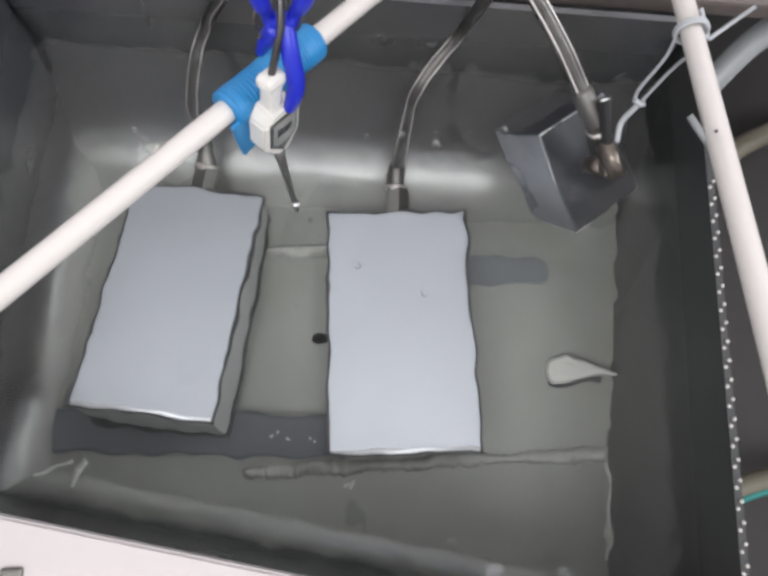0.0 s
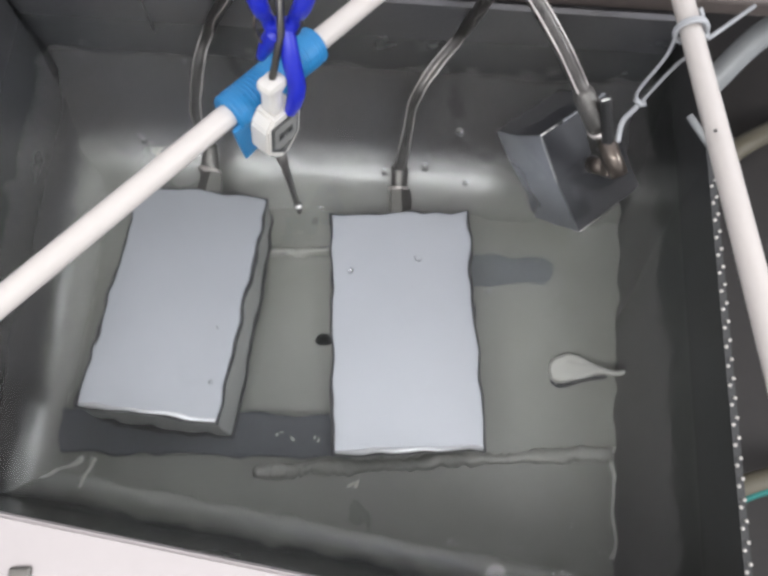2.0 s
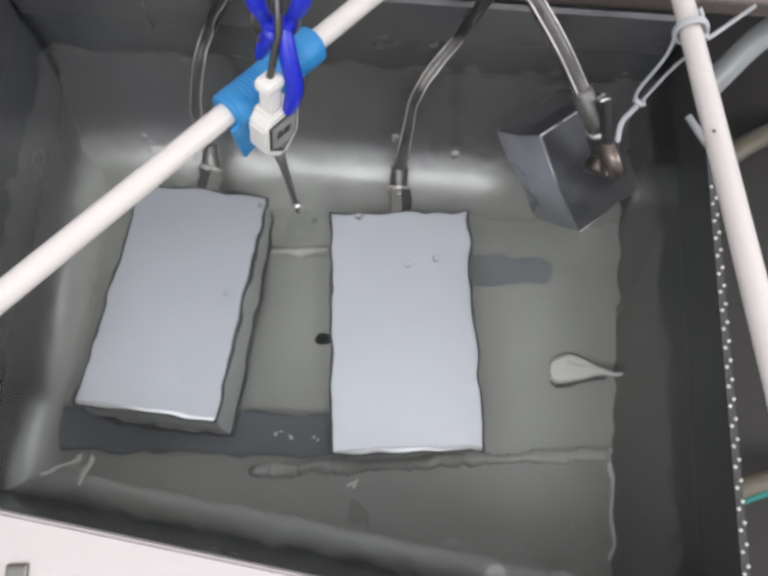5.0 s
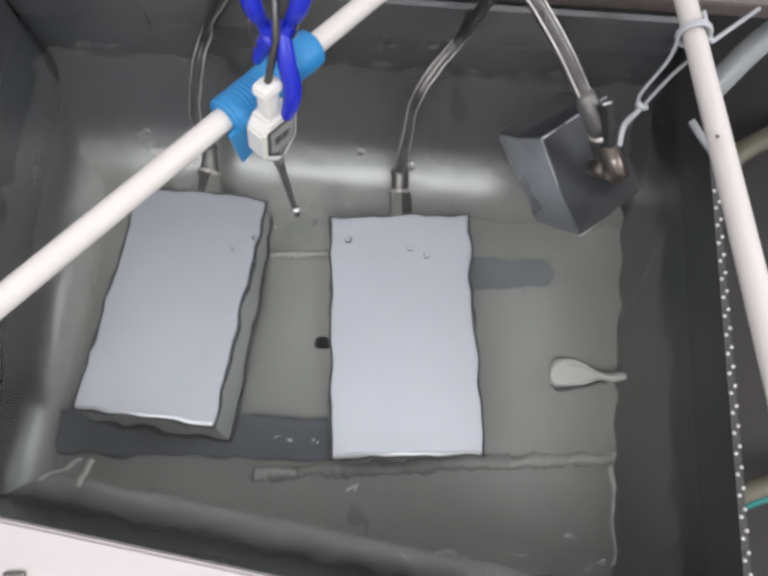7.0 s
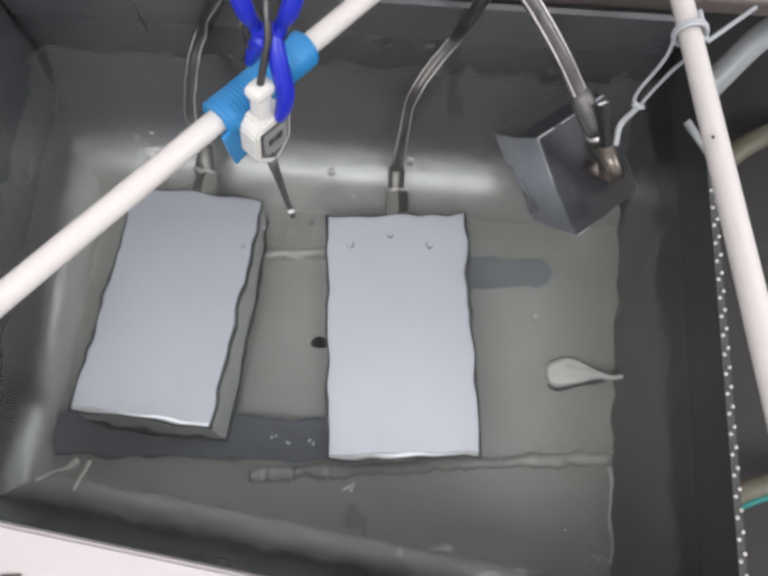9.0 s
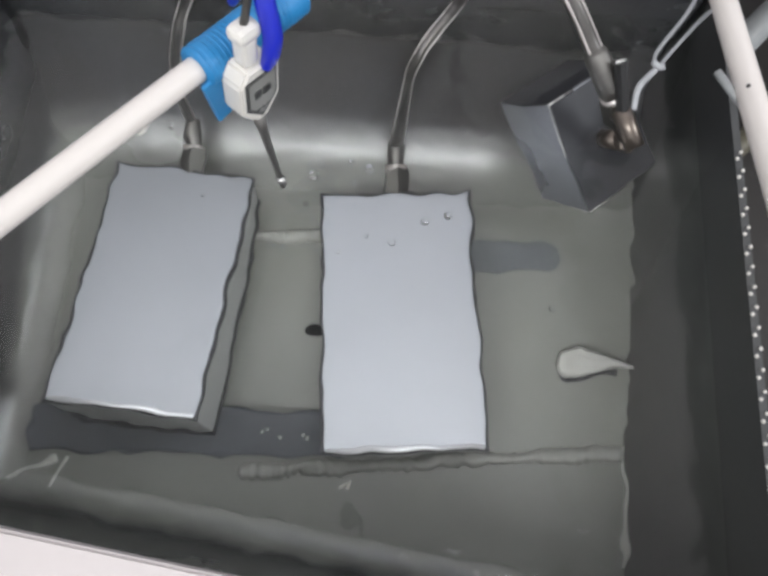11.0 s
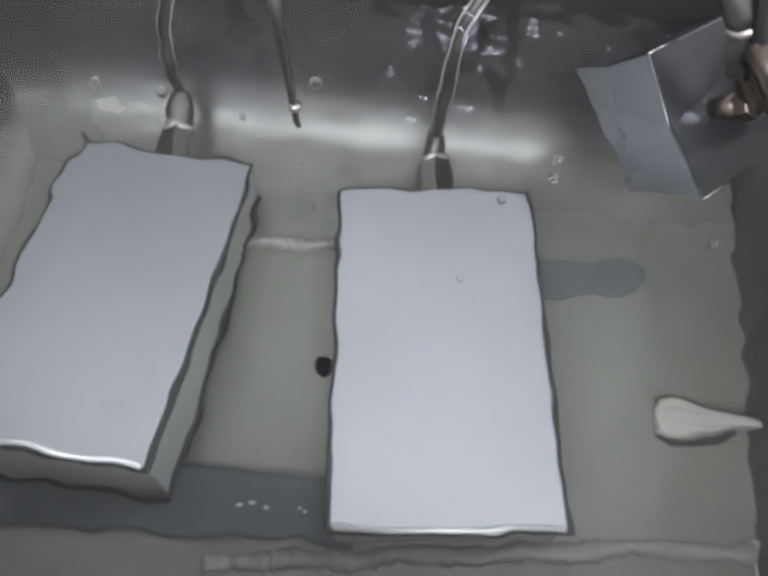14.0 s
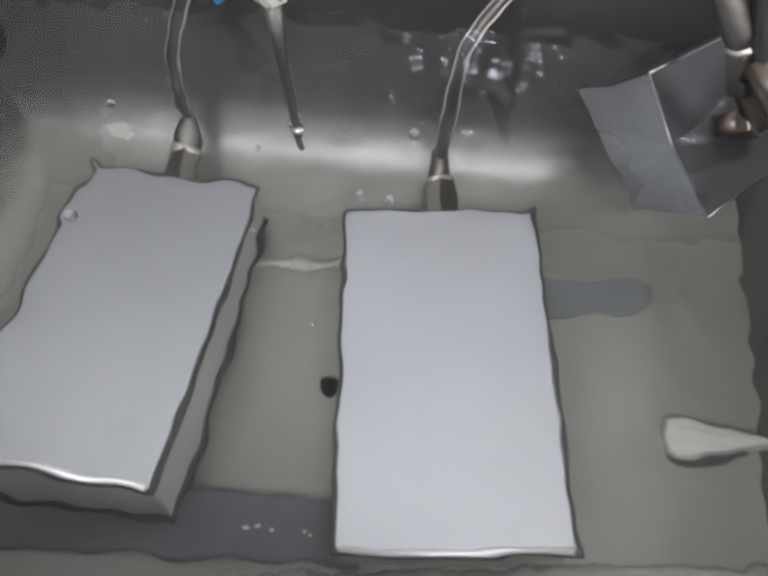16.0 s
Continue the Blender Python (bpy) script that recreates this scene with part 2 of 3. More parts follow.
for wy, wz, sy, sz in ((-0.15, 1.925, 1.38, 0.04), (-0.15, 0.975, 1.38, 0.04), (-0.825, 1.45, 0.04, 0.91), (0.525, 1.45, 0.04, 0.91)):
    part("window_frame", block(0.03, sy, sz, (1.983, wy, wz), 0.003), BOARD, win3)
bench = thing("workbench", "dark workbench carrying the water tank", "bench")
part("top", block(1.5, 1.3, 0.04, (-0.05, 0.1, -0.04), 0.003), DARK, bench)
for lx in (-0.75, 0.65):
    for ly in (-0.5, 0.7):
        part("leg", block(0.05, 0.05, 0.74, (lx, ly, -0.43), 0.003), DARK, bench)

# ---- tank ----
BR, BL, FL, FR = (0.2616, 0.2419), (-0.3705, 0.2945), (-0.4201, -0.1580), (0.2277, -0.3040)
THICK = 0.006
tank = thing("water_tank", "grey welded plastic tank filled with clear water", "tank")


FILLET = 0.13


def wall_profile(r, top):
    """Wall section from the floor up: (inward distance, height)."""
    if r == 0:
        return [(0, 0), (0, top)]
    return [(r * (1 - math.sin(a)), r * (1 - math.cos(a))) for a in [i * math.pi / 2 / 20 for i in range(21)]] + [(0, top)]


def corner(p, q, s, d1, d2):
    """Meeting point near corner q of the sides pq and qs moved inward by d1 and d2."""
    p, q, s = Vector(p), Vector(q), Vector(s)
    u, v = (q - p).normalized(), (s - q).normalized()
    nu, nv = Vector((-u.y, u.x)), Vector((-v.y, v.x))
    a, b = q + nu * d1, q + nv * d2
    det = u.x * v.y - u.y * v.x
    k = ((b - a).x * v.y - (b - a).y * v.x) / det
    return a + u * k


CORNERS = [BR, BL, FL, FR]  # counter-clockwise
ROUND = {0: FILLET, 1: 0.055, 2: 0.03, 3: 0.0}  # back, left, front, right


def wall(i, name, mat):
    p0, p, q, q1 = CORNERS[i - 1], CORNERS[i], CORNERS[(i + 1) % 4], CORNERS[(i + 2) % 4]
    rp, r, rq = ROUND[(i - 1) % 4], ROUND[i], ROUND[(i + 1) % 4]
    bm = bmesh.new()
    rows = []
    for d, z in wall_profile(r, RIM):
        def neighbour(rad):
            if rad == 0 or z >= rad:
                return 0.0
            return rad * (1 - math.sin(math.acos(1 - z / rad)))
        lean = 0.026 * (1 - z / RIM) if name == "right_wall" else 0.0  # its foot stands further in at the front end
        a = corner(p0, p, q, neighbour(rp), d + lean)
        b = corner(p, q, q1, d, neighbour(rq))
        rows.append([bm.verts.new((*a.lerp(b, k / 24), z)) for k in range(25)])
    a, b = corner(p0, p, q, -THICK, -THICK), corner(p, q, q1, -THICK, -THICK)
    for z in (RIM, -0.016):
        rows.append([bm.verts.new((*a.lerp(b, k / 24), z)) for k in range(25)])
    for lo, hi in zip(rows, rows[1:] + rows[:1]):
        for k in range(24):
            bm.faces.new((lo[k], lo[k + 1], hi[k + 1], hi[k]))
    bmesh.ops.recalc_face_normals(bm, faces=bm.faces)
    for e in bm.edges:
        e.smooth = len(e.link_faces) == 2 and e.calc_face_angle() < 0.6
    return part(name, bm, mat, tank, smooth=True)


# These walls carry their shade in the colour, darker with height.
wall(0, "back_wall", SHADED)
wall(1, "left_wall", SHADED)
wall(2, "front_wall", SHADED)
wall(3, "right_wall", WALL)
out = [corner(CORNERS[i - 1], CORNERS[i], CORNERS[(i + 1) % 4], 0.0, 0.0) for i in range(4)]
part("bottom", prism([(v.x, v.y) for v in out], -0.015, 0.0), TANK, tank, "greenish grey bottom sheet with stains")


def bead(points, r, seed, name="weld_bead", mat=WELD, squash=0.5):
    rnd = random.Random(seed)
    pts = spline(points, 40)
    bm = tube(pts, r, 10, radii=[r * (1 + 0.10 * math.sin(k * 2.1) + rnd.uniform(-0.16, 0.16)) for k in range(len(pts))])
    for v in bm.verts:
        v.co.z = v.co.z * squash
    return part(name, bm, mat, tank, "pale rough weld bead", smooth=True)


bead([(-0.1640, -0.1488, 0.0010), (-0.0645, -0.1456, 0.0010), (0.0921, -0.1410, 0.0010), (0.2187, -0.1403, 0.0010)], 0.0066, 1, squash=1.0)
bead([(-0.1575, 0.0918, 0.0010), (-0.1116, 0.0910, 0.0010), (-0.0605, 0.0917, 0.0010)], 0.0056, 2, squash=1.0)
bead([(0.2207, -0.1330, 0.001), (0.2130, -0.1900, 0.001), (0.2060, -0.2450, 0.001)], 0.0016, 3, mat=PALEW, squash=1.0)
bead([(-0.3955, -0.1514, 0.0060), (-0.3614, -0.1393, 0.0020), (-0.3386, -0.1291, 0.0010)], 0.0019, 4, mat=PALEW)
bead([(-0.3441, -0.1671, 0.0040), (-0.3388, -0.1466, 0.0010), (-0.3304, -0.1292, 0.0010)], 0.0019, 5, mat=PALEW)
# drain outlet and the pale patch of filler beside the wall
# Drain opening drawn as a flat black disc, its dark put in the colour.
part("drain_outlet", tube([(-0.0880, -0.0101, -0.0040), (-0.0880, -0.0100, 0.0012)], 0.0085, 24), HOLE, tank, "round black drain outlet")
patch = [(0.1583, -0.0514), (0.1605, -0.0415), (0.1655, -0.0352), (0.1781, -0.0335), (0.1970, -0.0406), (0.2188, -0.0500), (0.2390, -0.0545), (0.2390, -0.0578), (0.2191, -0.0593), (0.1899, -0.0623), (0.1675, -0.0640), (0.1600, -0.0595)]


def lump(outline, low, high, x0, x1):
    """A rounded lump over an outline, its top rising from low at x0 to high at x1."""
    bm = bmesh.new()
    cx = sum(p[0] for p in outline) / len(outline)
    rings = []
    for inset, up in ((0.0, -0.06), (0.0, 0.45), (0.05, 0.78), (0.16, 0.96), (0.45, 1.0)):
        ring = []
        for x, y in outline:
            k = min(1, max(0, (x - x0) / (x1 - x0)))
            mid = -0.0495 - 0.0070 * k
            ring.append(bm.verts.new((x + (cx - x) * inset * 0.5, y + (mid - y) * inset, (low + (high - low) * k) * up)))
        rings.append(ring)
    n = len(outline)
    for a, b in zip(rings, rings[1:]):
        for k in range(n):
            bm.faces.new((a[k], a[(k + 1) % n], b[(k + 1) % n], b[k]))
    bm.faces.new(rings[-1])
    bm.faces.new(rings[0][::-1])
    bmesh.ops.recalc_face_normals(bm, faces=bm.faces)
    return bm


part("filler_patch", lump(patch, 0.010, 0.021, 0.175, 0.236), FILLER, tank, "pale drop-shaped lump of filler running up the wall")
# Flat dark shape that paints the soft shadow beside the filler.
part("filler_shadow", prism([(0.2000 + (x - 0.199) * 1.0, -0.0525 + (y + 0.0495) * 1.12) for x, y in patch if x < 0.23], -0.001, 0.0009), GASKET, tank, "dark painted shadow round the filler")
# row of drops along the upper edge of the right wall
drop_mesh = None
for k in range(84):
    side = k % 2
    p = Vector(FR).lerp(Vector(BR), 0.015 + (k // 2) * 0.0278 + side * 0.010)
    if p.y > 0.095:
        break
    nrm = Vector((0.998, -0.06))
    q = p + nrm * (0.0012 + 0.0034 * side)
    if drop_mesh is None:
        bm = bmesh.new()
        bmesh.ops.create_icosphere(bm, subdivisions=1, radius=0.0016)
        first = part("edge_bead", bm, WHITE, tank, "small white bead on the rim", smooth=True)
        drop_mesh = first.data
        dot = first
    else:
        dot = new("edge_bead", drop_mesh)
        dot.parent = tank
    dot.location = (q.x, q.y, RIM + 0.001)

# ---- water ----
def water_sheet():
    n = 170
    bm = bmesh.new()
    a = [corner(CORNERS[i - 1], CORNERS[i], CORNERS[(i + 1) % 4], -0.0035, -0.0035) for i in range(4)]
    grid = []
    for j in range(n + 1):
        row = []
        for i in range(n + 1):
            p = a[1].lerp(a[0], i / n).lerp(a[2].lerp(a[3], i / n), j / n)
            h = noise.noise(Vector((p.x * 34, p.y * 34, 0.3))) * 0.00065 + noise.noise(Vector((p.x * 75, p.y * 75, 5.1))) * 0.00072 + noise.noise(Vector((p.x * 11, p.y * 11, 9.0))) * 0.0006
            row.append(bm.verts.new((p.x, p.y, h)))
        grid.append(row)
    for j in range(n):
        for i in range(n):
            bm.faces.new((grid[j][i], grid[j + 1][i], grid[j + 1][i + 1], grid[j][i + 1]))
    return bm


water = tagged(obj("water", water_sheet(), WATERM, True), "clear rippled water filling the tank", "water", kind="structure")
water.location.z = WATER
water.visible_shadow = False


# ---- aluminium boxes in the water ----
def metal_box(m, w, l, h, label, near=0.0):
    """A shallow box with a seamed lid; near is how much deeper it is at its front end."""
    def deepen(bm):
        for v in bm.verts:
            if v.co.z < -h / 2:
                v.co.z -= near * (0.5 - v.co.y / l)
        return bm

    box = thing("metal_box", label, "metal box", m, "boxes in the tank")
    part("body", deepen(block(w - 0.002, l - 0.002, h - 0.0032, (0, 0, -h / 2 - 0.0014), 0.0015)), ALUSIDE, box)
    part("seam", block(w + 0.0034, l + 0.0034, 0.0034, (0, 0, -0.0023), 0.0008, seg=1), GASKET, box, "dark seam under the lid")
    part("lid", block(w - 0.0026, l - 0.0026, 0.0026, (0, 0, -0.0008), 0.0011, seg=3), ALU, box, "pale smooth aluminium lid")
    # The fold along the front edge, with the light it catches painted on.
    part("folded_lip", tube([(-w / 2 + 0.003, -l / 2 + 0.0016, 0.0002), (w / 2 - 0.003, -l / 2 + 0.0016, 0.0002)], 0.0020, 10), LIP, box, "folded front lip with its highlight painted on", smooth=True)
    if near:
        # Dark band round the foot that paints the box's contact shadow.
        part("base_shadow", deepen(block(w + 0.0030, l + 0.0030, 0.0090, (0, 0, -h + 0.0046), 0.0010, seg=1)), GASKET, box, "dark band painting the contact shadow at the base")
    part("spigot", tube([(0, l / 2 - 0.003, -0.0125), (0, l / 2 + 0.008, -0.0115)], 0.0085, 18), NUTM, box, smooth=True)
    return box


MID = pose(-0.0020, -0.0053, 0.0672, -5.09, -1.30, 0.17)
LEFT = pose(-0.2326, 0.0297, 0.0816, -10.68, -4.18, -8.40)
metal_box(MID, 0.1492, 0.2525, 0.052, "flat pale aluminium box lying under water")
metal_box(LEFT, 0.1379, 0.2431, 0.054, "flat pale aluminium box propped on a rubber bar under water", 0.024)

bar = thing("rubber_bar", "blue-grey rubber bar under the front ends of the boxes", "rubber bar")
bar.matrix_world = pose(-0.2085, -0.1080, 0.0082, 0, 0, -3.2)
part("core", block(0.298, 0.044, 0.0155, (0, 0, 0), 0.003), RUBBER, bar)
prop = tagged(obj("rubber_block", block(0.105, 0.026, 0.0265, (-0.250, -0.078, 0.0134), 0.002), RUBBER), "dark rubber block under the propped box", "rubber block")
pad = tagged(obj("rubber_pad", block(0.110, 0.022, 0.0235, (0.0, -0.108, 0.0118), 0.002), RUBBER), "dark rubber pad under the flat box", "rubber pad")
for fx, fy in ((-0.1389, -0.1100), (-0.1320, -0.1082), (-0.1215, -0.1118), (-0.0991, -0.1112), (-0.0931, -0.1143)):
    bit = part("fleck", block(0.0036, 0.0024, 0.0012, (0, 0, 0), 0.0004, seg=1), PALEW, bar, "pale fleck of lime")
    bit.matrix_parent_inverse = bar.matrix_world.inverted()
    bit.location = (fx, fy - 0.002, 0.0164)
for fx, fy, turn in ((-0.0605, -0.1619, 20), (-0.054, -0.1625, 75), (-0.2790, 0.2120, 60), (-0.2860, 0.2160, 10), (-0.2740, 0.2080, 110), (-0.2700, 0.2100, 35)):
    bit = part("fleck", block(0.0085, 0.0030, 0.0020, (0, 0, 0), 0.0006, seg=1), WHITE, tank, "pale chip stuck to the tank")
    bit.matrix_basis = pose(fx, fy, 0.0008 if fy < 0 else 0.012, 0, 0, turn)
spot = part("lime_spot", prism([(0.0075 * math.cos(a) * (1 + 0.2 * math.sin(3 * a)), 0.0050 * math.sin(a)) for a in [i * math.pi / 8 for i in range(16)]], 0, 0.0014, 0.0004), FILLER, tank, "pale spot of lime")
spot.matrix_basis = pose(-0.277, 0.211, 0.0135, 26, 0, -4)
strip = tagged(obj("rubber_strip", prism([(0.04, 0.048), (0.155, 0.048)] + [(0.155 + 0.0165 * math.sin(a), 0.0645 - 0.0165 * math.cos(a)) for a in [i * math.pi / 10 for i in range(1, 10)]] + [(0.155, 0.081), (0.04, 0.081)], 0.0005, 0.003), STRIP), "thin blue-grey rubber strip on the tank bottom", "rubber strip")

# ---- box hung by its fitting ----
C0 = Vector((0.1185, 0.1437, 0.2272))
eb = Vector((0.0435, -0.0745, -0.0608))
ea = Vector((-0.0341, 0.0397, -0.0410))
ub = eb.normalized()
ua = (ea - ub * ea.dot(ub)).normalized()
uc = ub.cross(ua) if ub.cross(ua).x > 0 else ua.cross(ub)
hung_m = Matrix((ub, uc, -ua)).transposed().to_4x4() if ub.cross(uc).dot(-ua) > 0 else Matrix((uc, ub, -ua)).transposed().to_4x4()
hung_m.translation = C0 + ub * 0.053 + uc * 0.042
hung = thing("metal_box", "grey steel box hung half under the water by its fitting", "metal box", hung_m, "boxes in the tank")
swap = ub.cross(uc).dot(-ua) <= 0
part("body", block(*((0.084, 0.106) if swap else (0.106, 0.084)), 0.068, (0, 0, -0.034), 0.0012), ZINC, hung)

# Thin dark layers added over two faces to set them darker than the body.
part("face_layer", block(*((0.082, 0.104) if swap else (0.104, 0.082)), 0.0016, (0, 0, 0.0006), 0.0004, seg=1), LAYER, hung, "thin dark layer on the face with the fitting")
part("end_layer", block(*((0.082, 0.0016, 0.066) if swap else (0.0016, 0.082, 0.066)), (0, -0.0534, -0.034) if swap else (-0.0534, 0, -0.034), 0.0004, seg=1), LAYER, hung, "thin dark layer on the end face")
# thin bright edges of the hung box
for e0, e1 in ((C0, C0 + uc * 0.028), (C0 + ub * 0.106, C0 + ub * 0.106 + uc * 0.046), (C0, C0 + ub * 0.106)):
    r = 0.0009 if (e1 - e0).length < 0.06 else 0.0004
    part("edge", tube([e0, e0.lerp(e1, 0.5), e1], r, 8), STEEL, hung, "thin bright edge", smooth=True).matrix_parent_inverse = hung_m.inverted()


# ---- hoses ----
def hose(pts, label, nut_at, r=0.0058, nut_r=0.0125):
    h = thing("braided_hose", label, "hose", None, "braided hoses")
    a, b, c = (Vector(p) for p in nut_at)
    part("hose", tube(spline([c, *pts], 12), r, 14), BRAID, h, smooth=True)
    line = spline([c, *pts], 12)
    # Pale lines added along both sides paint the hose's edge highlights.
    for side in (-1, 1):
        edge = []
        for i, p in enumerate(line):
            d = line[min(i + 1, len(line) - 1)] - line[max(i - 1, 0)]
            across = d.cross(Vector((0, -0.35, 0.94))).normalized()
            edge.append(p + across * side * r * 0.80 + Vector((0, -0.25, 0.6)) * r * 0.75)
        part("strand", tube(edge, 0.0012, 6), PALE, h, "pale line painting a highlight along the hose", smooth=True)
    part("nut", hexnut(a, b, nut_r), NUTM, h, "dull nickel hex nut")
    ax = (b - a).normalized()
    part("ring", tube([b - ax * 0.003, b + ax * 0.0015], nut_r * 0.93, 20), PALE, h, "bright ring on the nut", smooth=True)
    part("ferrule", tube([b, b.lerp(c, 0.2), c, c + (c - b).normalized() * 0.004], 0.0075, 18, radii=[0.0095, 0.0098, 0.0088, 0.0062]), FERR, h, smooth=True)
    return h


hose([(0.0021, 0.1776, 0.1120), (0.0143, 0.2162, 0.1670), (0.0543, 0.2595, 0.2050), (0.0629, 0.2349, 0.2900), (0.0693, 0.2297, 0.3300), (0.0757, 0.2231, 0.4000)], "braided steel hose screwed onto the flat box",
     [MID @ Vector((0, 0.1275, -0.0120)), MID @ Vector((0, 0.157, -0.0045)), MID @ Vector((0.0005, 0.176, 0.008))], nut_r=0.0138)
hose([(-0.2110, 0.2127, 0.1220), (-0.2016, 0.2463, 0.1720), (-0.1859, 0.2722, 0.2050), (-0.1587, 0.2493, 0.2700), (-0.1362, 0.2345, 0.3200), (-0.1023, 0.2209, 0.4000)], "braided steel hose screwed onto the propped box",
     [LEFT @ Vector((0.002, 0.122, -0.012)), LEFT @ Vector((0.001, 0.149, -0.004)), LEFT @ Vector((-0.002, 0.172, 0.012))], nut_r=0.0138)
F0 = hung_m @ Vector((0, 0, 0))
F1 = F0 - ua * 0.022
F2 = Vector((0.1574, 0.1328, 0.2626))
F3 = Vector((0.1372, 0.1510, 0.2876))
part("spigot", tube([F0, F1], 0.0085, 16), BRASS, hung, smooth=True).matrix_parent_inverse = hung_m.inverted()
hose([(0.1155, 0.1745, 0.3120), (0.0895, 0.1986, 0.3370), (0.0720, 0.2113, 0.3520), (0.0415, 0.2407, 0.3820)], "braided steel hose on an elbow holding the hung box", [F1.lerp(F2, 0.45), F2, F3], r=0.006, nut_r=0.011)
elbow = thing("elbow_fitting", "tarnished brass elbow with a black lever on the hung box", "pipe fitting")
part("elbow", tube(spline([F1, F1 - ua * 0.008, F1.lerp(F2, 0.6), F2], 6), 0.0080, 14), BRASS, elbow, smooth=True)
part("collar", hexnut(F1, F1 - ua * 0.009, 0.0115), BRASS, elbow)
L0 = Vector((0.1654, 0.1183, 0.2576))
part("valve_stem", tube([F2.lerp(F1, 0.4), L0, Vector((0.1762, 0.0959, 0.2476))], 0.0078, 12), BRASS, elbow, smooth=True)
lever = part("lever", tube([L0, Vector((0.1527, 0.1415, 0.2926))], 0.005, 10), BLACK, elbow, "black lever")
part("lever_cap", tube([Vector((0.1480, 0.1394, 0.2941)), Vector((0.1565, 0.1420, 0.2941))], 0.0016, 8), STEEL, lever, "bright steel cap", smooth=True)

# ---- pipes over the tank ----
def pipe(a, b, label):
    p = thing("pvc_pipe", label, "pipe", None, "pipes over the tank")
    a, b = Vector(a), Vector(b)
    bm = tube([a, a.lerp(b, 0.004), a.lerp(b, 0.996), b], 0.0077, 28, radii=[0.0071, 0.0077, 0.0077, 0.0071])
    part("tube", bm, PVC, p, smooth=True)
    return p


PA, PB = Vector((-0.1301, 0.0948, 0.3620)), Vector((-0.0748, 0.1574, 0.3460))
pipe(PA + (PA - PB) * 5.5, PB + (PB - PA) * 5.2, "white plastic pipe lying slantwise over the tank")
QA, QB = Vector((0.1936, 0.0543, 0.3675)), Vector((0.2030, 0.2013, 0.3340))
pipe(QA + (QA - QB) * 4.0, QB + (QB - QA) * 3.2, "white plastic pipe along the tank's side")

# ---- board along the front edge ----
fd = (Vector(FR) - Vector(FL)).normalized()
fn = Vector((fd.y, -fd.x))
p0, p1 = Vector(FL) - fd * 0.2 - fn * 0.0225, Vector(FR) + fd * 0.05 - fn * 0.0225
rim_board = thing("front_board", "pinkish white board along the front of the tank", "board")
part("plank", prism([(p0.x, p0.y), (p1.x, p1.y), ((p1 + fn * 0.22).x, (p1 + fn * 0.22).y), ((p0 + fn * 0.22).x, (p0 + fn * 0.22).y)], RIM + 0.0005, RIM + 0.012, 0.002), BOARD, rim_board)

# ---- things behind ----
ledge = tagged(obj("back_ledge", block(1.5, 0.34, 0.02, (0, 0.46, 0.235), 0.004, Matrix.Rotation(radians(-4.4), 4, "Z")), BENCH), "brown ledge behind the tank", "ledge")

# ---- thermometer ----
th = thing("probe_thermometer", "white digital probe thermometer hung over the water", "thermometer")
axis = Vector((0.12, 0.17, 0.98)).normalized()
face_x = (Vector((0.66, 0.75, 0)) - axis * axis.dot(Vector((0.66, 0.75, 0)))).normalized()
face_n = face_x.cross(axis)
head_m = Matrix((face_x, -face_n, axis)).transposed().to_4x4()
head_m.translation = Vector((-0.1028, 0.0901, 0.3191))


def plate(outline, y0, y1, bevel=0.0):
    """A solid over an outline in the x-z plane."""
    bm = prism(outline, y0, y1, bevel)
    for v in bm.verts:
        v.co = Vector((v.co.x, -v.co.z, v.co.y))
    bmesh.ops.recalc_face_normals(bm, faces=bm.faces)
    bm.transform(head_m)
    return bm


home = [(-0.005, 0), (0.005, 0), (0.0165, 0.014), (0.0165, 0.038), (0.010, 0.047), (-0.010, 0.047), (-0.0165, 0.038), (-0.0165, 0.014)]
part("case", plate(home, -0.011, 0.006, 0.0018), WHITE, th)
part("neck", block(0.011, 0.011, 0.020, (-0.003, 0.002, 0.057), 0.003, head_m), WHITE, th)
part("knob", block(0.017, 0.013, 0.010, (-0.003, 0.002, 0.070), 0.004, head_m), WHITE, th)
face = [(0, 0.0035), (0.0130, 0.0165), (0.0130, 0.0400), (-0.0130, 0.0400), (-0.0130, 0.0165)]
part("display_frame", plate(face, 0.0055, 0.0066), INK, th, "dark frame round the display")
part("display", plate([(x * 0.84, 0.0045 + z * 0.84) for x, z in face], 0.0062, 0.0071), LCD, th, "grey liquid crystal display")
for k, (bx, bw) in enumerate(((-0.004, 0.005), (0.001, 0.002), (0.0045, 0.0035))):
    part("digit_bar", block(bw, 0.0006, 0.006, (bx, -0.0073, 0.027), 0, head_m), INK, th)
for k in range(3):
    part("button_mark", block(0.0022, 0.0006, 0.0016, (-0.004 + 0.004 * k, -0.0073, 0.0125), 0, head_m), INK, th)
P0 = head_m @ Vector((0, 0, 0.002))
part("probe", tube([P0, P0.lerp(Vector((-0.0955, 0.0693, 0.2440)), 0.25), Vector((-0.0955, 0.0693, 0.2440)), Vector((-0.0959, 0.0764, 0.2324))], 0.002, 12, radii=[0.0048, 0.0032, 0.0018, 0.0016]), FERR, th, smooth=True)
part("sheath_clip", tube([(-0.0956, 0.0710, 0.2565), (-0.0955, 0.0703, 0.2532)], 0.0034, 12), STEEL, th, smooth=True)
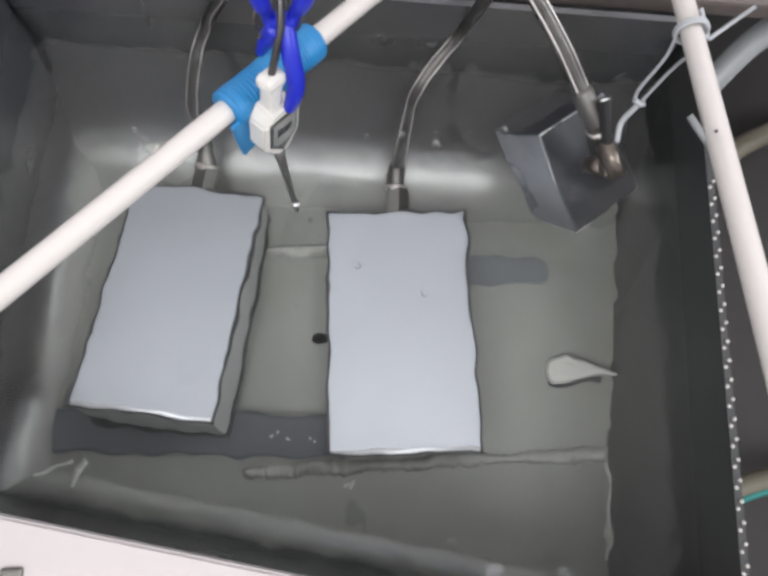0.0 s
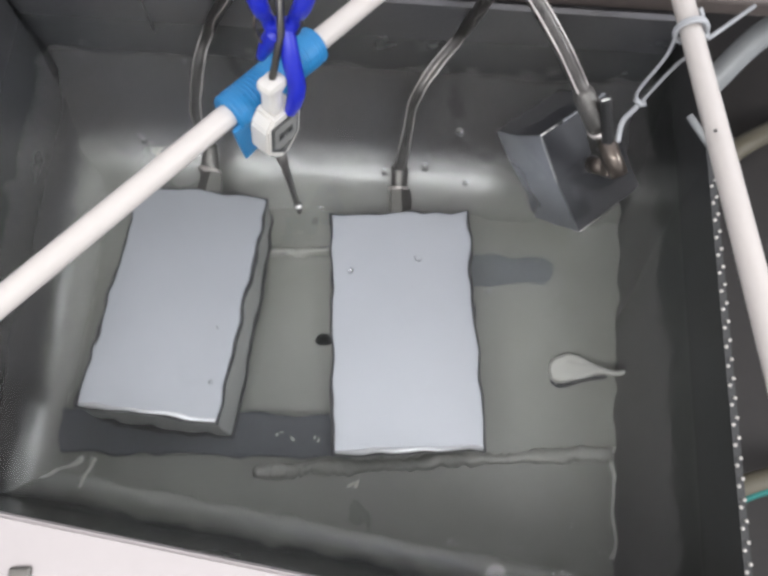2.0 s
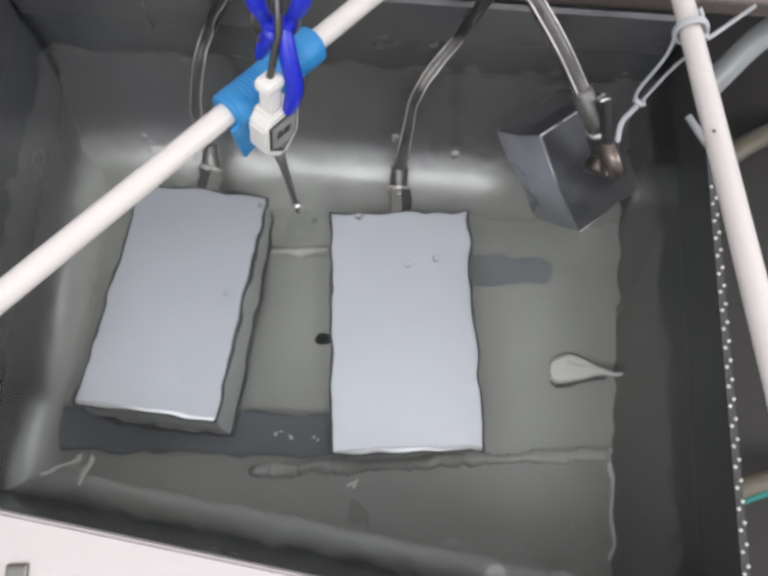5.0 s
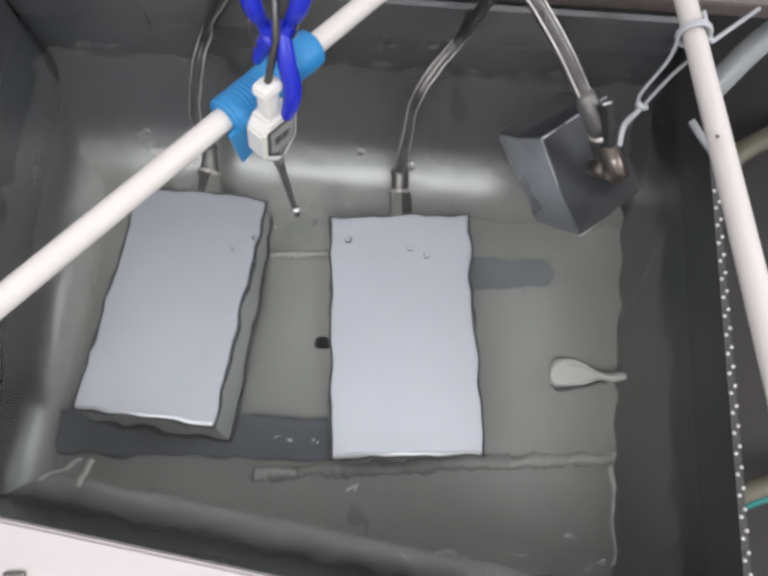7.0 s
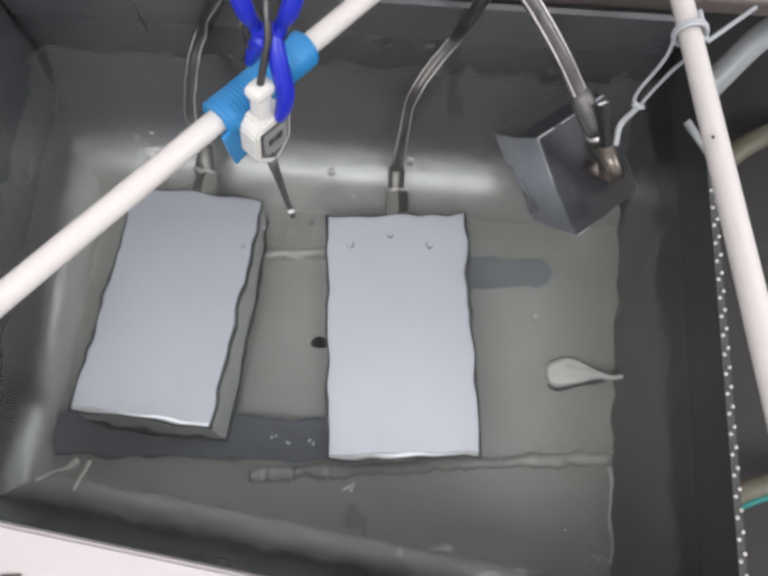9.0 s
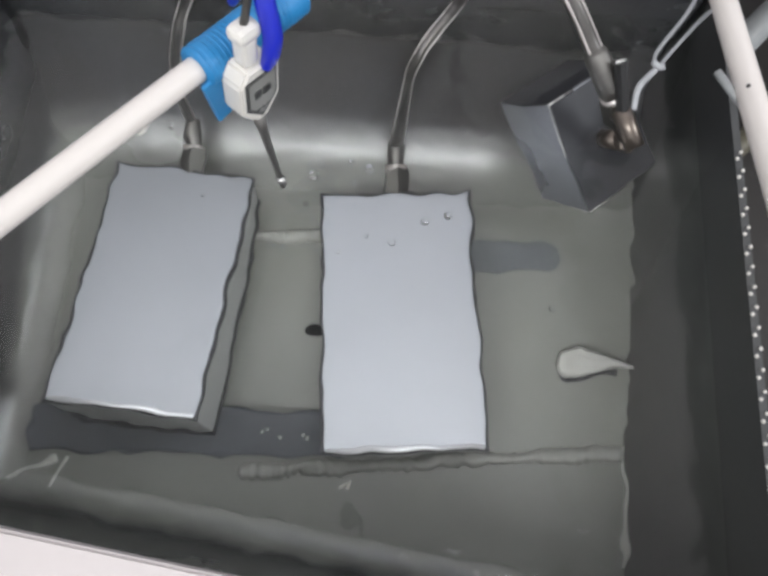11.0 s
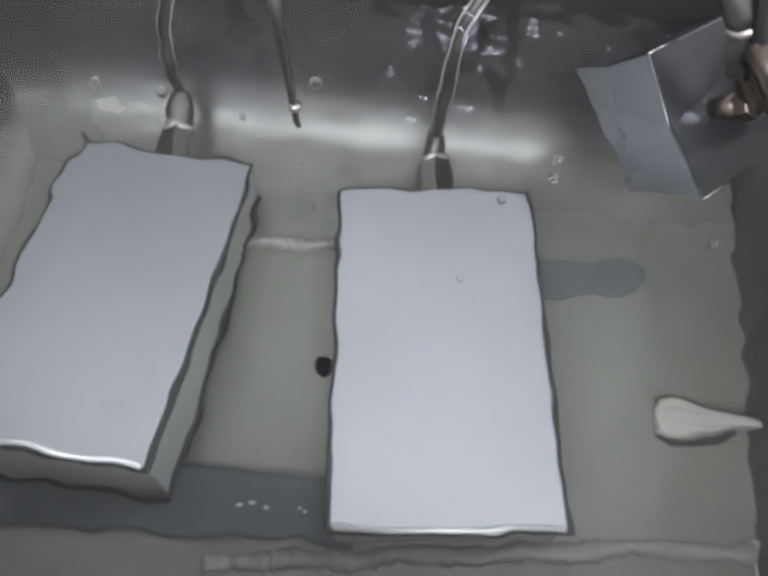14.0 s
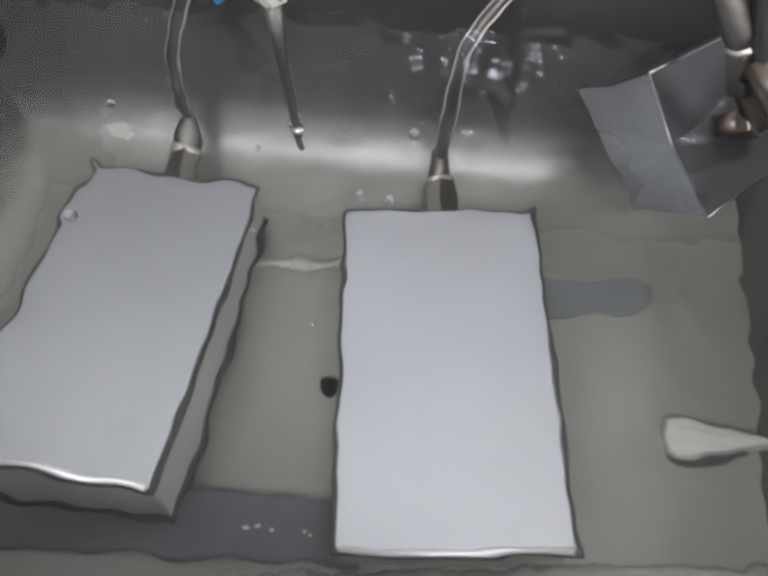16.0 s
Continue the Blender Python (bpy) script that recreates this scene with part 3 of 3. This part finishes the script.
part("hook_rod", tube([head_m @ Vector((-0.003, 0.002, 0.073)), Vector((-0.0892, 0.1189, 0.4130)), Vector((-0.0867, 0.1286, 0.4380))], 0.0024, 10), FERR, th, smooth=True)

# ---- tape round the pipe ----
wrap = thing("tape_wrap", "ribbed blue tape wound round the white pipe", "tape")
rings = 40
part("sleeve", tube([PA.lerp(PB, k / rings) for k in range(rings + 1)], 0.0135, 26, radii=[0.0128 + (0.0004 if k % 2 else 0) + 0.0006 * math.sin(k * 0.4) for k in range(rings + 1)]), TAPE, wrap, smooth=True)
along = (PB - PA).normalized()
sidew = along.cross(Vector((0, 0, 1))).normalized()
flap_at = PA + along * 0.010 + sidew * 0.0105 + Vector((0, 0, -0.016))
bm = block(0.034, 0.003, 0.036, (0, 0, -0.001), 0.0012)
bmesh.ops.subdivide_edges(bm, edges=bm.edges, cuts=2)
for v in bm.verts:
    v.co.y -= 2.0 * max(0, 0.015 - v.co.z) ** 2
bm.transform(Matrix.Translation(flap_at) @ Matrix.Rotation(math.atan2(along.y, along.x), 4, "Z"))
part("flap", bm, TAPE, wrap, "loose hanging end of the tape")
for k in range(26):
    c = PA.lerp(PB, 0.02 + 0.0385 * k)
    part("rib", tube([c - along * 0.0006, c + along * 0.0006], 0.01345, 26), TAPE, wrap, smooth=True)

# ---- spring clamp ----
clamp = thing("spring_clamp", "dark blue plastic spring clamp gripping pipe and thermometer", "clamp")


def limb(points, radii, flat=1.0):
    pts = spline(points, 6)
    n = len(pts) - 1
    rad = [radii[min(int(i / n * (len(radii) - 1)), len(radii) - 2)] * (1 - (i / n * (len(radii) - 1)) % 1) + radii[min(int(i / n * (len(radii) - 1)) + 1, len(radii) - 1)] * ((i / n * (len(radii) - 1)) % 1) for i in range(n)] + [radii[-1]]
    return tube(pts, 0.005, 12, radii=rad)


part("handle", limb([(-0.1012, 0.1274, 0.4540), (-0.0984, 0.1223, 0.4340), (-0.0970, 0.1262, 0.4190), (-0.0945, 0.1228, 0.4090)], [0.006, 0.0055, 0.0045, 0.004]), CLIP, clamp, smooth=True)
part("handle", limb([(-0.0668, 0.1276, 0.4540), (-0.0742, 0.1224, 0.4340), (-0.0798, 0.1262, 0.4190), (-0.0848, 0.1228, 0.4090)], [0.006, 0.0055, 0.0045, 0.004]), CLIP, clamp, smooth=True)
part("jaw", limb([(-0.0862, 0.1255, 0.4120), (-0.0849, 0.1120, 0.3990), (-0.0833, 0.1042, 0.3820), (-0.0861, 0.0999, 0.3690), (-0.0903, 0.0972, 0.3600)], [0.005, 0.006, 0.006, 0.0055, 0.004]), CLIP, clamp, smooth=True)
part("jaw", limb([(-0.0922, 0.1212, 0.4120), (-0.0990, 0.1220, 0.3990), (-0.1057, 0.1227, 0.3840)], [0.006, 0.0055, 0.003]), CLIP, clamp, smooth=True)
part("hinge", block(0.017, 0.010, 0.014, (-0.0896, 0.1250, 0.4090), 0.003), CLIP, clamp)
part("spring", tube(spline([(-0.1009, 0.1230, 0.4290), (-0.1030, 0.1188, 0.4240), (-0.1026, 0.1174, 0.4140), (-0.1011, 0.1157, 0.4090)], 6), 0.0008, 8), BRASS, clamp, "thin brass spring", smooth=True)
part("spring", tube(spline([(-0.0779, 0.1262, 0.4290), (-0.0756, 0.1221, 0.4240), (-0.0777, 0.1214, 0.4140), (-0.0805, 0.1210, 0.4090)], 6), 0.0008, 8), BRASS, clamp, "thin brass spring", smooth=True)

# ---- wire tied to the pipe ----
tie_c = Vector((0.1974, 0.1689, 0.3450))
qd = (QB - QA).normalized()
tie = thing("tie_wire", "twisted white wire tied round the pipe and the fitting", "wire")
q0 = QA + qd * (tie_c - QA).dot(qd)
qx = qd.cross(Vector((0, 0, 1))).normalized()
qy = qd.cross(qx)
for k in range(2):
    part("loop", tube([q0 + qd * (0.0028 * k + 0.001 * math.sin(a)) + (qx * math.cos(a) + qy * math.sin(a)) * 0.0112 for a in [i * 2 * math.pi / 24 for i in range(25)]], 0.0014, 8), WIRE, tie, smooth=True)
part("strand", tube(spline([(0.1907, 0.1706, 0.3443), (0.1921, 0.1628, 0.3199), (0.1833, 0.1529, 0.2855), (0.1849, 0.1454, 0.2779), (0.1756, 0.1370, 0.2664), (0.1717, 0.1202, 0.2611)], 6), 0.0014, 8), WIRE, tie, smooth=True)
part("strand", tube(spline([(0.1997, 0.1521, 0.3390), (0.1979, 0.1550, 0.3123), (0.1910, 0.1498, 0.2817), (0.1856, 0.1436, 0.2756), (0.1777, 0.1361, 0.2649), (0.1737, 0.1205, 0.2603)], 6), 0.0014, 8), WIRE, tie, smooth=True)
part("knot", tube(spline([(0.1822, 0.1481, 0.2809), (0.1878, 0.1455, 0.2786), (0.1912, 0.1454, 0.2802)], 4), 0.0024, 8), WIRE, tie, smooth=True)
part("wire_end", tube([(0.2033, 0.1673, 0.3450), (0.2153, 0.1650, 0.3380), (0.2582, 0.1959, 0.3330)], 0.0017, 8), WIRE, tie, smooth=True)
part("wire_end", tube([(0.2153, 0.1650, 0.3380), (0.2033, 0.1793, 0.3530)], 0.0017, 8), WIRE, tie, smooth=True)
stub = tagged(obj("cable_tie", tube([(0.1802, 0.0918, 0.3580), (0.1866, 0.0794, 0.3580), (0.1934, 0.0658, 0.3580)], 0.0026, 8), TUBE, True), "short pale cable tie tail on the pipe", "cable tie")
nail = tagged(obj("pipe_screw", tube([(0.1883, 0.0739, 0.3715), (0.1852, 0.0714, 0.3765)], 0.0011, 10), INK, True), "small dark screw in the pipe", "screw")

# Solid thin line put in for the faint reflection of a wire.
hair = tagged(obj("wire_reflection", tube(spline([(-0.2230, 0.2528, 0.3000), (-0.2313, 0.2616, 0.2600), (-0.2370, 0.2684, 0.2250), (-0.2427, 0.2767, 0.1900)], 5), 0.0006, 6), FERR, True), "thin grey line standing for a wire's reflection", "wire")

# ---- hoses beside the tank ----
big = thing("water_hose", "thick translucent grey hose behind the tank's corner", "hose")
part("tube", tube(spline([(0.3137, 0.2215, 0.1200), (0.3344, 0.2435, 0.1500), (0.3759, 0.2784, 0.1800), (0.4389, 0.3008, 0.2000), (0.6048, 0.3511, 0.1000)], 10), 0.0135, 20), TUBE, big, smooth=True)
for pts, lab in (([(0.3404, 0.1473, 0.0500), (0.3798, 0.1851, 0.0600), (0.4284, 0.2181, 0.0600), (0.5894, 0.2982, 0.0000)], "beige hose lying beside the tank"),
                 ([(0.3033, -0.2116, 0.0200), (0.3340, -0.1888, 0.0500), (0.3752, -0.1758, 0.0500), (0.5032, -0.1616, 0.0000)], "beige hose with a teal stripe beside the tank")):
    hs = thing("beige_hose", lab, "hose", None, "hoses beside the tank")
    part("tube", tube(spline(pts, 8), 0.0125, 16), BEIGE, hs, smooth=True)
    if "teal" in lab:
        part("stripe", tube(spline([Vector(p) + Vector((0.004, -0.008, 0.0085)) for p in pts], 8), 0.0035, 8), TEAL, hs, smooth=True)

# ---- screw in the board ----
part("screw", block(0.015, 0.015, 0.005, (-0.2874, -0.2035, 0.2630), 0.002, seg=3), NUTM, rim_board, "dull round screw head")

# ---- bubbles ----
bm = bmesh.new()
bmesh.ops.create_icosphere(bm, subdivisions=3, radius=0.0031)
bubble = tagged(obj("bubble", bm, BUBBLE, True), "small round air bubble floating on the water", "bubble", "bubbles on the water")
bubble.visible_shadow = False
bubbles = [bubble]
for k in range(11):
    b = copy_thing(bubble, pose(0, 0, 0))
    b.scale = [(0.7, 1.15, 0.9, 0.55, 1.3, 0.8)[k % 6]] * 3
    bubbles.append(b)


def motions():
    """Water sliding gently to and fro so that its ripples travel."""
    rows = []
    for k in range(33):
        t = 0.5 * k
        rows.append((t, pose(0.002 * math.sin(2.6 * t) + 0.0008 * math.sin(5.9 * t), 0.0025 * math.cos(2.1 * t + 0.5), WATER)))
    walk(water, rows)
    walk(bubbles[0], [(0.0, pose(-0.0461, 0.0331, WATER)), (1.5, pose(-0.0606, 0.0305, WATER)), (3.5, pose(-0.0159, 0.0290, WATER)), (7.0, pose(0.0005, 0.0525, WATER)), (8.5, pose(-0.0133, 0.0656, WATER)), (11.0, pose(-0.0124, 0.0371, WATER)), (11.5, pose(-0.0085, 0.0111, WATER)), (12.5, pose(0.0085, 0.0991, WATER)), (13.0, pose(-0.0776, 0.0623, WATER)), (14.0, pose(0.0244, 0.0507, WATER)), (14.5, pose(0.0397, -0.0209, WATER)), (16.0, pose(-0.0444, 0.0636, WATER))])
    walk(bubbles[1], [(0.0, pose(0.0916, 0.0573, WATER)), (1.5, pose(0.0725, -0.0096, WATER)), (3.5, pose(0.0421, 0.1035, WATER)), (7.0, pose(-0.0541, 0.0945, WATER)), (8.5, pose(-0.0479, 0.1033, WATER)), (11.0, pose(-0.0417, 0.0891, WATER)), (11.5, pose(-0.0352, 0.0235, WATER)), (12.5, pose(-0.0905, 0.0454, WATER)), (13.0, pose(-0.0935, 0.0579, WATER)), (14.0, pose(-0.0968, 0.0722, WATER)), (14.5, pose(-0.1149, 0.0966, WATER)), (16.0, pose(-0.1283, 0.1013, WATER))])
    walk(bubbles[2], [(0.0, pose(0.0130, 0.0072, WATER)), (1.5, pose(0.0018, 0.0403, WATER)), (3.5, pose(0.0289, 0.0385, WATER)), (7.0, pose(0.0152, 0.0463, WATER)), (8.5, pose(0.0214, 0.0558, WATER)), (11.0, pose(0.0157, 0.0547, WATER)), (11.5, pose(0.0110, 0.0355, WATER)), (12.5, pose(0.0268, 0.0501, WATER)), (13.0, pose(0.0755, 0.0404, WATER)), (14.0, pose(0.0573, 0.0668, WATER)), (14.5, pose(0.0802, 0.0439, WATER)), (16.0, pose(-0.0622, 0.0662, WATER))])
    walk(bubbles[3], [(0.0, pose(-0.2487, 0.1653, WATER)), (1.5, pose(-0.2432, 0.1596, WATER)), (3.5, pose(-0.2443, 0.1554, WATER)), (7.0, pose(-0.2397, 0.1688, WATER)), (8.5, pose(-0.2367, 0.1687, WATER)), (11.0, pose(-0.1971, 0.1438, WATER)), (11.5, pose(-0.2348, 0.1538, WATER)), (12.5, pose(-0.2217, 0.1169, WATER)), (13.0, pose(-0.2245, 0.1207, WATER)), (14.0, pose(-0.2305, 0.1325, WATER)), (14.5, pose(-0.2248, 0.1188, WATER)), (16.0, pose(-0.2269, 0.1352, WATER))])
    walk(bubbles[4], [(0.0, pose(-0.1280, 0.0352, WATER)), (1.5, pose(-0.1819, -0.0318, WATER)), (3.5, pose(-0.1084, 0.0581, WATER)), (7.0, pose(-0.1210, 0.0736, WATER)), (8.5, pose(-0.1184, 0.0721, WATER)), (11.0, pose(-0.0566, 0.0296, WATER)), (11.5, pose(-0.0241, -0.0035, WATER)), (12.5, pose(0.0920, -0.0260, WATER)), (13.0, pose(0.1499, 0.0385, WATER)), (14.0, pose(0.1523, 0.0241, WATER)), (14.5, pose(-0.1714, -0.0168, WATER)), (16.0, pose(-0.0871, -0.0183, WATER))])
    walk(bubbles[5], [(0.0, pose(0.0289, 0.1489, WATER)), (1.5, pose(0.0054, 0.1236, WATER)), (3.5, pose(0.0720, 0.1437, WATER)), (7.0, pose(0.0040, 0.1308, WATER)), (8.5, pose(0.0089, 0.1358, WATER)), (11.0, pose(-0.0291, 0.1020, WATER)), (11.5, pose(-0.0372, 0.0522, WATER)), (12.5, pose(0.0531, 0.1014, WATER)), (13.0, pose(-0.0619, 0.1002, WATER)), (14.0, pose(-0.0908, 0.1362, WATER)), (14.5, pose(-0.0391, 0.1404, WATER)), (16.0, pose(-0.0289, 0.1140, WATER))])
    walk(bubbles[6], [(0.0, pose(-0.1012, -0.0014, WATER)), (1.5, pose(-0.0754, 0.0721, WATER)), (3.5, pose(-0.1168, 0.1089, WATER)), (7.0, pose(-0.1384, 0.0647, WATER)), (8.5, pose(-0.1336, 0.0678, WATER)), (11.0, pose(-0.0443, 0.1081, WATER)), (11.5, pose(-0.0179, 0.0547, WATER)), (12.5, pose(-0.0995, 0.0771, WATER)), (13.0, pose(-0.1468, 0.1076, WATER)), (14.0, pose(-0.1353, 0.1069, WATER)), (14.5, pose(-0.0981, 0.1232, WATER)), (16.0, pose(-0.1085, 0.1203, WATER))])
    walk(bubbles[7], [(0.0, pose(-0.0350, 0.1573, WATER)), (1.5, pose(-0.1754, -0.0684, WATER)), (7.0, pose(-0.1576, 0.0546, WATER)), (8.5, pose(-0.1572, 0.0592, WATER)), (11.0, pose(-0.0331, 0.0429, WATER)), (11.5, pose(-0.0524, 0.0466, WATER)), (12.5, pose(-0.0040, 0.0513, WATER)), (13.0, pose(-0.0119, 0.0263, WATER)), (14.0, pose(-0.0034, -0.0017, WATER)), (14.5, pose(0.0611, -0.0354, WATER)), (16.0, pose(0.0496, 0.1732, WATER))])
    walk(bubbles[8], [(0.0, pose(-0.0029, 0.1585, WATER)), (8.5, pose(-0.0573, 0.0573, WATER)), (11.0, pose(0.0350, 0.0595, WATER)), (11.5, pose(0.0385, 0.0408, WATER)), (12.5, pose(0.0466, 0.0700, WATER)), (13.0, pose(0.0582, 0.0559, WATER)), (14.0, pose(0.0619, 0.0802, WATER)), (14.5, pose(0.0696, 0.1169, WATER)), (16.0, pose(-0.0329, 0.1987, WATER))])
    walk(bubbles[9], [(0.0, pose(0.0293, 0.1599, WATER)), (11.0, pose(0.1152, -0.0209, WATER)), (11.5, pose(0.0575, 0.0908, WATER)), (12.5, pose(0.0801, 0.0404, WATER)), (13.0, pose(0.0790, 0.0398, WATER)), (14.0, pose(0.1475, 0.0223, WATER)), (14.5, pose(-0.0547, 0.1822, WATER)), (16.0, pose(-0.1041, 0.1265, WATER))])
    walk(bubbles[10], [(0.0, pose(0.0618, 0.1612, WATER)), (11.0, pose(-0.1677, 0.0812, WATER)), (11.5, pose(-0.0625, 0.0321, WATER)), (12.5, pose(-0.1388, 0.0278, WATER)), (13.0, pose(-0.1235, 0.0297, WATER)), (14.0, pose(-0.1282, 0.0140, WATER)), (14.5, pose(-0.1512, -0.0193, WATER)), (16.0, pose(-0.1263, 0.0407, WATER))])
    walk(bubbles[11], [(0.0, pose(0.0944, 0.1625, WATER)), (11.5, pose(-0.0770, 0.0883, WATER)), (12.5, pose(-0.0066, 0.0412, WATER)), (13.0, pose(-0.1453, 0.0839, WATER)), (14.0, pose(-0.1878, 0.1243, WATER)), (14.5, pose(-0.0808, -0.0150, WATER)), (16.0, pose(-0.2344, 0.0490, WATER))])

motions()
